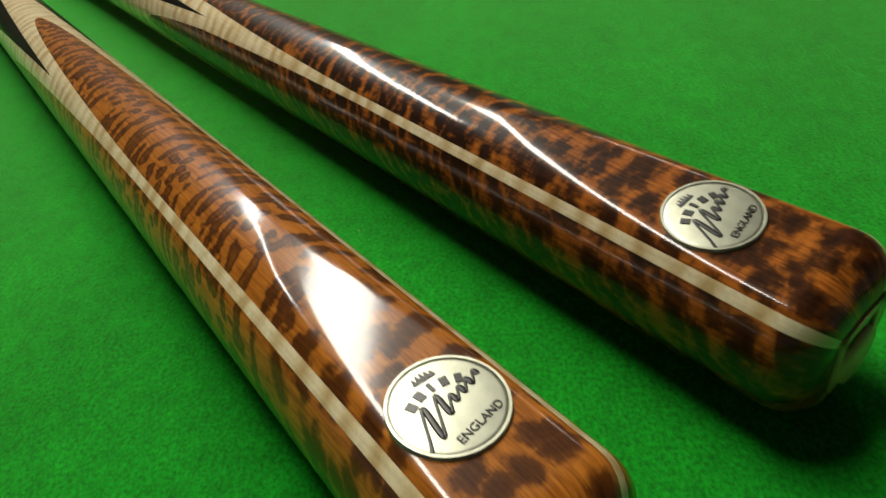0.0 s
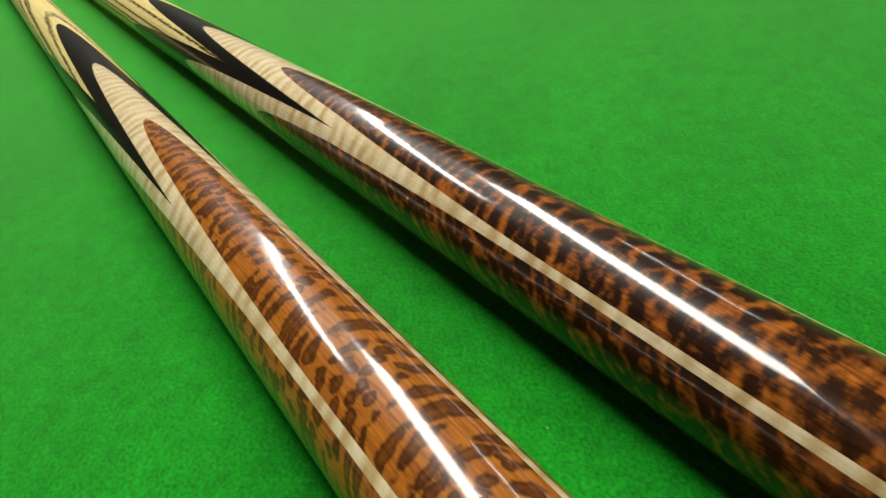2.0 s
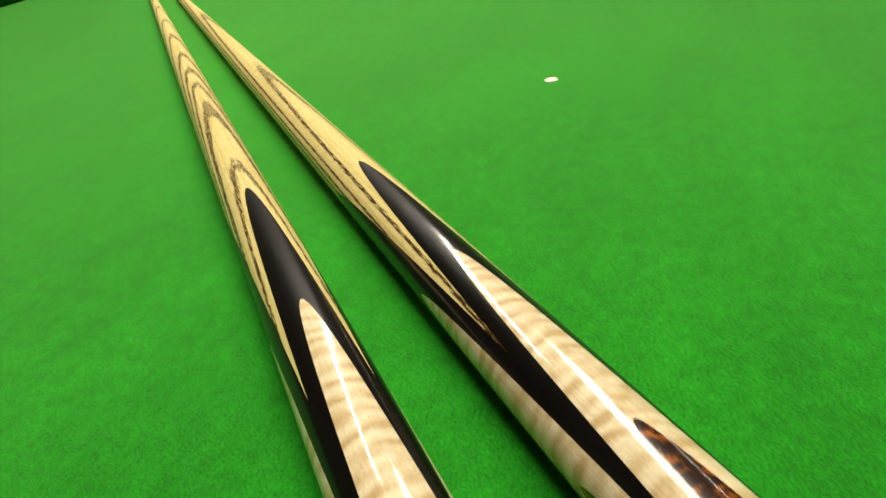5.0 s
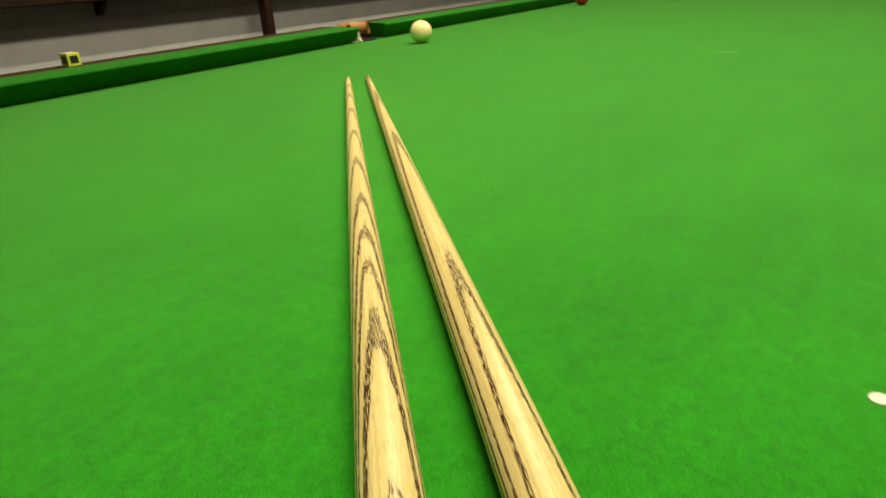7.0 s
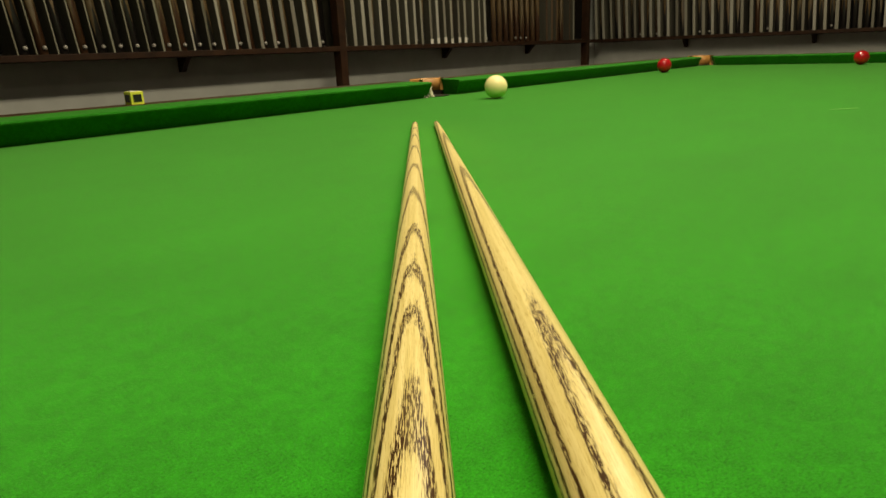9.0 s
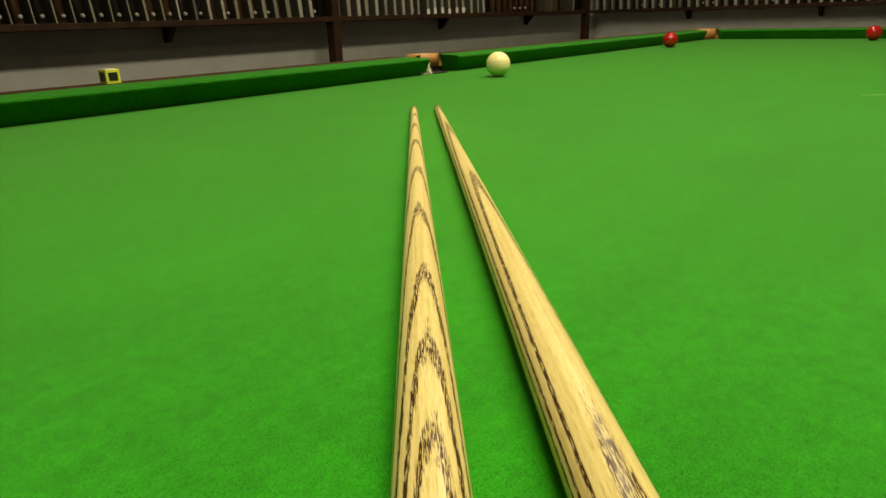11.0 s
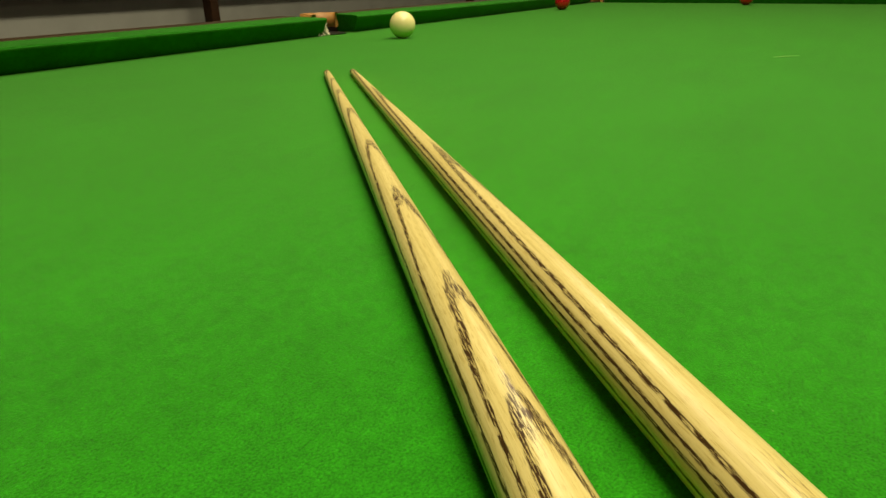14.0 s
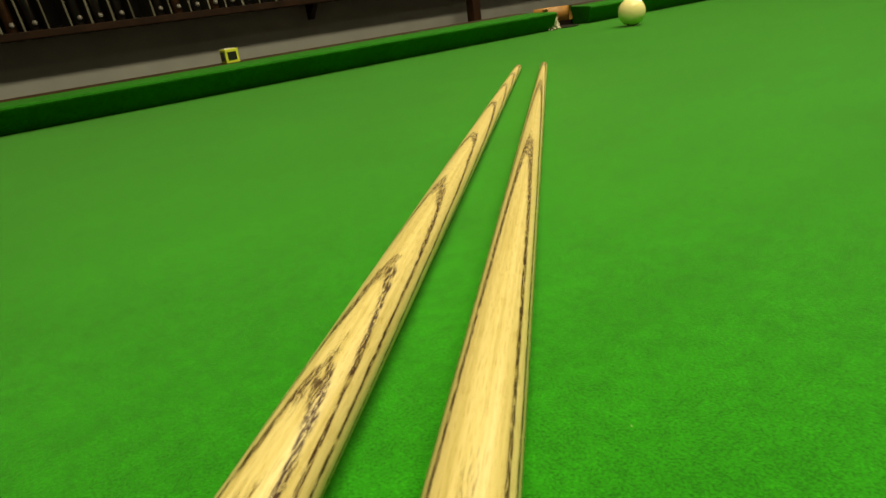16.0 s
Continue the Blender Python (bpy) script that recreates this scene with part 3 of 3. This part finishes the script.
def bracket(m):
    b = thing("shelf_bracket", m, "dark wooden shelf bracket under the rack", "bracket", "brackets")
    v = [(-0.010, 0, 0), (0.010, 0, 0), (-0.010, -0.065, 0), (0.010, -0.065, 0), (-0.010, 0, -0.052), (0.010, 0, -0.052), (-0.010, -0.016, -0.052), (0.010, -0.016, -0.052)]
    f = [(0, 1, 3, 2), (0, 4, 5, 1), (2, 3, 7, 6), (4, 6, 7, 5), (0, 2, 6, 4), (1, 5, 7, 3)]
    mesh_object("wedge", v, f, DARK_WOOD, b)


def post(m):
    p = part("post", box(0.040, 0.045, 2.55, None, 0.004), DARK_WOOD)
    p.matrix_world = m
    tagged(p, "dark stained wooden post against the grey wall", "post", "posts")


side = TABLE @ pose(0, WALL_SIDE, SHELF_Z)
rack("cue_rack", side @ pose(-1.6, 0, 0), 2.292, 0.060, "dark wooden wall rack with grey slotted boards and cues", 1, 0.9, 0.35, EDGE_DIM, ((1.2, 1.7, 2.1), (0.0055, 0.009, 0.018)), lean=-5.0)
rack("cue_rack", side @ pose(0.696, 0, 0), 2.400, 0.034, "dark wooden wall rack with pale slotted boards and cues", 2, 0.25, 0.15, EDGE, ((0.0, 2.4), (0.018, 0.016)), gaps=((1.11, 2.03),), tags=((0.60, 0.93),), lean=-1.8, stop=2.16)
end = TABLE @ pose(WALL_END, WALL_SIDE, SHELF_Z, 0, 0, -90)
rack("cue_rack", end @ pose(0.04, 0, 0), 2.9, 0.0445, "dark wooden end wall rack with pale slotted boards", 3, 0.35, 0.25, EDGE, ((0.0, 2.4), (0.020, 0.014)), lean=-4.0)
post(side @ pose(0.692, -0.1395, 0.292))
post(side @ pose(2.888, -0.1395, 0.292))
for x in (0.02, -1.2, 1.55, 2.37):
    bracket(side @ pose(x, 0, -0.0038))
for x in (0.68, 1.45):
    bracket(end @ pose(x, 0, -0.0038))


# ---- the cues
class Cue:
    def __init__(self, knots, s_brown, s_maple, s_ebony, v_maple, v_ebony, q_butt, flat_len, flat_cut, roll, start, twist=0.0):
        self.twist = twist
        self.start = start
        self.knots, self.roll = knots, roll
        self.sb, self.sm, self.se, self.vm, self.ve = s_brown, s_maple, s_ebony, v_maple, v_ebony
        self.q_butt, self.flat_len, self.flat_cut = q_butt, flat_len, flat_cut

    def radius(self, s):
        return np.interp(s, (0, 0.37, 0.73, 1.1, 1.47), self.knots) / 1000

    def rho(self, s, phi):
        r = self.radius(s)
        x = 1 - (np.maximum(s, 0) / self.flat_len) ** 1.6
        cut = self.flat_cut * np.maximum((x + np.sqrt(x * x + 0.15 ** 2)) / 2 - 0.025, 0)
        c = np.cos(phi)
        lim = np.where(c > 0.3, (r - cut) / np.maximum(c, 0.3), 1.0)
        k = np.minimum(0.0003, cut * 0.5) + 1e-7
        h = np.clip(0.5 + 0.5 * (lim - r) / k / 2, 0, 1)
        out = lim * (1 - h) + r * h - 2 * k * h * (1 - h)
        out = np.where(cut > 0, out, r)
        rf = 0.0065
        e = np.clip(rf - (s - self.start), 0, rf)
        return out - (rf - np.sqrt(np.maximum(rf * rf - e * e, 0)))

    def turned(self, s):
        return self.roll + self.twist * np.clip(1 - s / 0.2, 0, 1) ** 0.75

    def place(self, s, phi):
        r, p = self.rho(s, phi), phi + self.turned(s)
        return np.stack([r * np.sin(p), s + 0 * phi, self.radius(s) + r * np.cos(p)], -1)

    def normal(self, s, phi):
        h = 1e-4
        a = self.place(s + h, phi) - self.place(np.maximum(s - h, self.start), phi)
        b = self.place(s, phi + 0.004) - self.place(s, phi - 0.004)
        n = np.cross(b, a)
        n /= np.maximum(np.linalg.norm(n, axis=-1, keepdims=True), 1e-12)
        return n

    def edge(self, s, tip, vee):
        q = 1 - 0.293 * (tip - s) / (tip - vee)
        return np.minimum(np.arccos(np.clip(q, 0.0, 1.0)), math.pi / 4)

    def brown(self, s):
        a = self.edge(s, self.sb, self.sb - 0.15)
        lim = math.acos(self.q_butt)
        return lim * np.tanh((a / lim) ** 4) ** 0.25

    def maple(self, s):
        return self.edge(s, self.sm, self.vm)

    def ebony(self, s):
        return self.edge(s, self.se, self.ve)

    def strips(self, name, mat, parent, runs, label=""):
        """runs: (s values, low edge, high edge, columns); edges are arrays of angles."""
        V, N, S, P, A, R, F = [], [], [], [], [], [], []
        for s, lo, hi, cols in runs:
            base = sum(len(v) for v in V)
            t = np.linspace(0, 1, cols + 1)
            ph = lo[:, None] + (hi - lo)[:, None] * t
            ss = np.repeat(s[:, None], cols + 1, 1)
            V.append(self.place(ss, ph).reshape(-1, 3))
            N.append(self.normal(ss, ph).reshape(-1, 3))
            S.append(ss.ravel()), P.append((ph + self.roll).ravel())
            A.append((ph * 0.0125).ravel()), R.append(self.radius(ss).ravel())
            w = cols + 1
            for i in range(len(s) - 1):
                for j in range(cols):
                    F.append((base + i * w + j, base + i * w + j + 1, base + (i + 1) * w + j + 1, base + (i + 1) * w + j))
        V, N = np.concatenate(V), np.concatenate(N)
        S, P, A, R = (np.concatenate(v) for v in (S, P, A, R))
        keys = np.stack([np.round(S * 1e7), np.round(P * 1e6)], -1).astype(np.int64)
        _, keep, back = np.unique(keys, axis=0, return_index=True, return_inverse=True)
        back = back.ravel()
        V, N, S, P, A, R = V[keep], N[keep], S[keep], P[keep], A[keep], R[keep]
        F = [tuple(dict.fromkeys(int(back[i]) for i in f)) for f in F]
        F = [f for f in F if len(f) > 2]
        me = bpy.data.meshes.new(name)
        me.from_pydata(V.tolist(), [], F)
        for key, vals in (("s", S), ("phi", P), ("arc", A), ("rad", R)):
            me.attributes.new(key, "FLOAT", "POINT").data.foreach_set("value", vals.astype(np.float32))
        me.polygons.foreach_set("use_smooth", [True] * len(me.polygons))
        me.normals_split_custom_set_from_vertices(N.tolist())
        me.materials.append(mat)
        ob = new(name, me)
        ob.parent = parent
        return tagged(ob, label)


BUTT_S = np.array([0.0, 0.0002, 0.0006, 0.0012, 0.0020, 0.0030, 0.0041, 0.0053, 0.0066])


def span(s0, s1, n):
    """Values from s0 to the tip s1, crowded towards the tip."""
    return s1 - (s1 - s0) * (1 - np.linspace(0, 1, n)) ** 2


def build_cue(cue, m, label, snake, shaft_mat, panel_label, length=1.47):
    root = thing("snooker_cue", m, label, "snooker cue", "cues on the table")
    quarter = math.pi / 2
    runs = []
    s = np.unique(np.concatenate([span(cue.ve, cue.se, 40), np.linspace(cue.se, length - 0.018, 60)]))
    for k in range(4):
        e = np.where(s < cue.se, cue.ebony(s), 0.0)
        runs.append((s, (k - 2) * quarter + e, (k - 1) * quarter - e, 10))
    cue.strips("shaft", shaft_mat, root, runs, "pale ash shaft with dark arched grain")
    for k in range(4):
        a0 = (k if k < 3 else -1) * quarter
        s = span(cue.vm, cue.se, 60)
        s = np.unique(np.concatenate([s, span(cue.vm, cue.sm, 50), [cue.ve]]))
        lo, hi = np.where(s < cue.sm, cue.maple(s), 0), cue.ebony(s)
        cue.strips("ebony_splice", EBONY, root, [(s, a0 + lo, a0 + hi, 6), (s, a0 - hi, a0 - lo, 6)], "black ebony pointed splice")
        s = np.unique(np.concatenate([BUTT_S + cue.start, span(0.0045, cue.sm, 70), span(0.0045, cue.sb, 50), [cue.vm]]))
        lo, hi = np.where(s < cue.sb, cue.brown(s), 0), cue.maple(s)
        cue.strips("maple_splice", MAPLE, root, [(s, a0 + lo, a0 + hi, 6), (s, a0 - hi, a0 - lo, 6)], "rippled cream maple veneer")
        s = np.unique(np.concatenate([BUTT_S + cue.start, span(0.0045, cue.sb, 60), np.linspace(0.005, 0.09, 40)]))
        lim = cue.brown(s)
        cue.strips("snakewood_panel", snake, root, [(s, a0 - lim, a0 + lim, 48 if k == 0 else 16)], panel_label)
    # butt end, ferrule and tip
    ph = np.linspace(0, 2 * math.pi, 96, endpoint=False)
    rim = cue.place(np.zeros_like(ph) + cue.start, ph)
    mid = rim.mean(axis=0)
    verts = rim.tolist() + [mid.tolist()]
    mesh_object("butt_cap", verts, [(i, (i + 1) % 96, 96) for i in range(96)], snake, root, "dark wood end face")
    reach = float(cue.rho(np.array(cue.start), np.array(math.pi))) * 0.707
    for k in range(4):
        a = k * math.pi / 2 + float(cue.turned(0.0))
        m_line = pose(0, cue.start - 0.0001, float(cue.radius(0))) @ pose(0, 0, 0, 0, math.degrees(a), 0) @ pose(0, 0, reach - 0.0009)
        part("maple_line", box(2 * reach, 0.0005, 0.0017, m_line), MAPLE_END, root)
    bm = bmesh.new()
    bmesh.ops.create_cone(bm, cap_ends=True, segments=32, radius1=0.0050, radius2=0.0045, depth=0.0012, matrix=pose(0, cue.start - 0.0004, 0.0125, 90))
    part("joint_plug", bm, MAPLE_END, root, "pale round plug in the butt end", True)
    r1 = float(cue.radius(length))
    for name, mat, s0, s1, r in (("ferrule", BRASS, length - 0.018, length - 0.006, r1), ("tip", CUE_TIP, length - 0.006, length, r1 * 0.97)):
        bm = bmesh.new()
        bmesh.ops.create_cone(bm, cap_ends=True, segments=32, radius1=r, radius2=r if name == "ferrule" else r * 0.75, depth=s1 - s0, matrix=pose(0, (s0 + s1) / 2, r1, -90))
        part(name, bm, mat, root, "brass ferrule" if name == "ferrule" else "leather tip", True)
    return root


def text_mesh(body, size):
    cu = bpy.data.curves.new("lettering", "FONT")
    cu.body, cu.size, cu.align_x, cu.align_y, cu.extrude = body, size, "CENTER", "CENTER", 0.00008
    ob = bpy.data.objects.new("lettering", cu)
    scene.collection.objects.link(ob)
    bpy.context.view_layer.update()
    me = bpy.data.meshes.new_from_object(ob.evaluated_get(bpy.context.evaluated_depsgraph_get()))
    bpy.data.objects.remove(ob)
    me.materials.clear()
    me.materials.append(INK)
    return me


def badge(cue, root, s0, radius):
    """A round metal badge let into the flat at the butt."""
    slope = (float(cue.rho(np.array(s0 + 0.004), np.array(0.0)) + cue.radius(s0 + 0.004)) - float(cue.rho(np.array(s0 - 0.004), np.array(0.0)) + cue.radius(s0 - 0.004))) / 0.008
    rr = float(cue.rho(np.array(s0), np.array(0.0)))
    c = float(cue.radius(s0))
    roll = float(cue.turned(s0))
    m = pose(rr * math.sin(roll), s0, c + rr * math.cos(roll), math.degrees(math.atan(slope)), math.degrees(roll), 0)
    high = 0.00035
    verts, faces = [(0, 0, 0.0004 + high)], []
    for k in range(1, 9):
        q = k / 8
        verts += [(radius * q * math.cos(a), radius * q * math.sin(a), 0.0004 + high * (1 - q * q)) for a in np.linspace(0, 2 * math.pi, 64, endpoint=False)]
    verts += [(x, y, -0.0006) for x, y, z in verts[-64:]]
    faces += [(0, 1 + i, 1 + (i + 1) % 64) for i in range(64)]
    faces += [(1 + 64 * k + i, 65 + 64 * k + i, 65 + 64 * k + (i + 1) % 64, 1 + 64 * k + (i + 1) % 64) for k in range(8) for i in range(64)]
    b = mesh_object("badge", verts, faces, NICKEL, root, "round nickel badge", True)
    b.matrix_local = m

    def lift(ob, at=Matrix()):
        """Lays a flat part on the dome of the badge."""
        for v in ob.data.vertices:
            p = at @ v.co
            v.co.z += high * (1 - (p.x * p.x + p.y * p.y) / radius ** 2)

    v, f = ring_strip(radius * 0.945, 0, 2 * math.pi, 0.0002, 0.00062, radius * 0.045, 64)
    mesh_object("badge_rim", v, f, NICKEL, b)
    top = 0.00045
    # crown: a plain five-pointed shape
    bm = bmesh.new()
    for k in range(5):
        x = (k - 2) * radius * 0.085
        bmesh.ops.create_cone(bm, cap_ends=True, segments=4, radius1=radius * 0.055, radius2=radius * 0.012, depth=radius * 0.14, matrix=pose(x, radius * (0.70 - 0.012 * (k - 2) ** 2), top, -90, 0, 0) @ Matrix.Diagonal((1, 0.12, 1, 1)))
    geo = bmesh.ops.create_cube(bm, size=1, matrix=pose(0, radius * 0.60, top) @ Matrix.Diagonal((radius * 0.40, radius * 0.045, 0.0002, 1)))
    lift(part("crown", bm, INK, b, "black crown shape"))
    # upper word as five plain bars on an arc
    for k in range(5):
        a = (k - 2) * 0.27
        bm = bmesh.new()
        bmesh.ops.create_cube(bm, size=1, matrix=pose(radius * (0.90 * math.sin(a) - 0.03), radius * (0.90 * math.cos(a) - 0.50), top, 0, 0, -math.degrees(a) * 0.8) @ Matrix.Diagonal((radius * (0.14, 0.14, 0.07, 0.14, 0.13)[k], radius * 0.19, 0.0002, 1)))
        lift(part("bar", bm, INK, b))
    # flourish: one flowing stroke
    cu = bpy.data.curves.new("flourish", "CURVE")
    cu.dimensions, cu.bevel_depth, cu.bevel_resolution = "3D", radius * 0.050, 1
    sp = cu.splines.new("POLY")
    n = 160
    sp.points.add(n)
    for i in range(n + 1):
        t = i / n
        amp = 0.090 + 0.25 / (1 + math.exp((t - 0.42) * 30))
        turn = 28.0 * t + 16.0 * max(0.0, t - 0.45) - 1.9
        y = -0.24 + 0.42 * t + amp * math.sin(turn)
        sp.points[i].co = (radius * (-0.66 + 1.40 * t + 0.30 * (y - 0.42 * t + 0.24)), radius * y, top, 1)
        sp.points[i].radius = 0.80 - 0.30 * math.cos(turn)
    ob = bpy.data.objects.new("flourish", cu)
    scene.collection.objects.link(ob)
    bpy.context.view_layer.update()
    me = bpy.data.meshes.new_from_object(ob.evaluated_get(bpy.context.evaluated_depsgraph_get()))
    bpy.data.objects.remove(ob)
    for v in me.vertices:
        v.co.z = top + (v.co.z - top) * 0.15
    me.materials.clear()
    me.materials.append(INK)
    fl = new("flourish", me)
    fl.parent = b
    lift(fl)
    tagged(fl, "black flowing stroke in place of a name")
    word = new("lettering", text_mesh("ENGLAND", radius * 0.21))
    word.parent = b
    at = pose(radius * 0.16, -radius * 0.60, top, 0, 0, 10)
    word.matrix_local = at
    lift(word, at)
    tagged(word, "small black capital letters")
    return b


CUE_A = Cue((14.70, 12.37, 10.0, 7.29, 4.3), 0.265, 0.354, 0.455, 0.203, 0.312, 0.744, 0.068, 0.00285, 0.09, 0.0)
CUE_B = Cue((14.85, 12.64, 10.02, 7.06, 4.1), 0.258, 0.345, 0.440, 0.202, 0.294, 0.736, 0.0605, 0.00285, 0.09, -0.0060, -0.235)
first = build_cue(CUE_A, pose(0, 0, 0), "glossy snooker cue with orange-brown snakewood butt and ash shaft", SNAKE_A, ASH_A, "orange-brown snakewood with dark spots")
badge(CUE_A, first, 0.0222, 0.0080)
second = build_cue(CUE_B, pose(0.05472, 0.00324, 0, 0, 0, 0.851), "glossy snooker cue with dark mottled snakewood butt and ash shaft", SNAKE_B, ASH_B, "dark red-brown mottled snakewood")
badge(CUE_B, second, 0.0176, 0.0077)
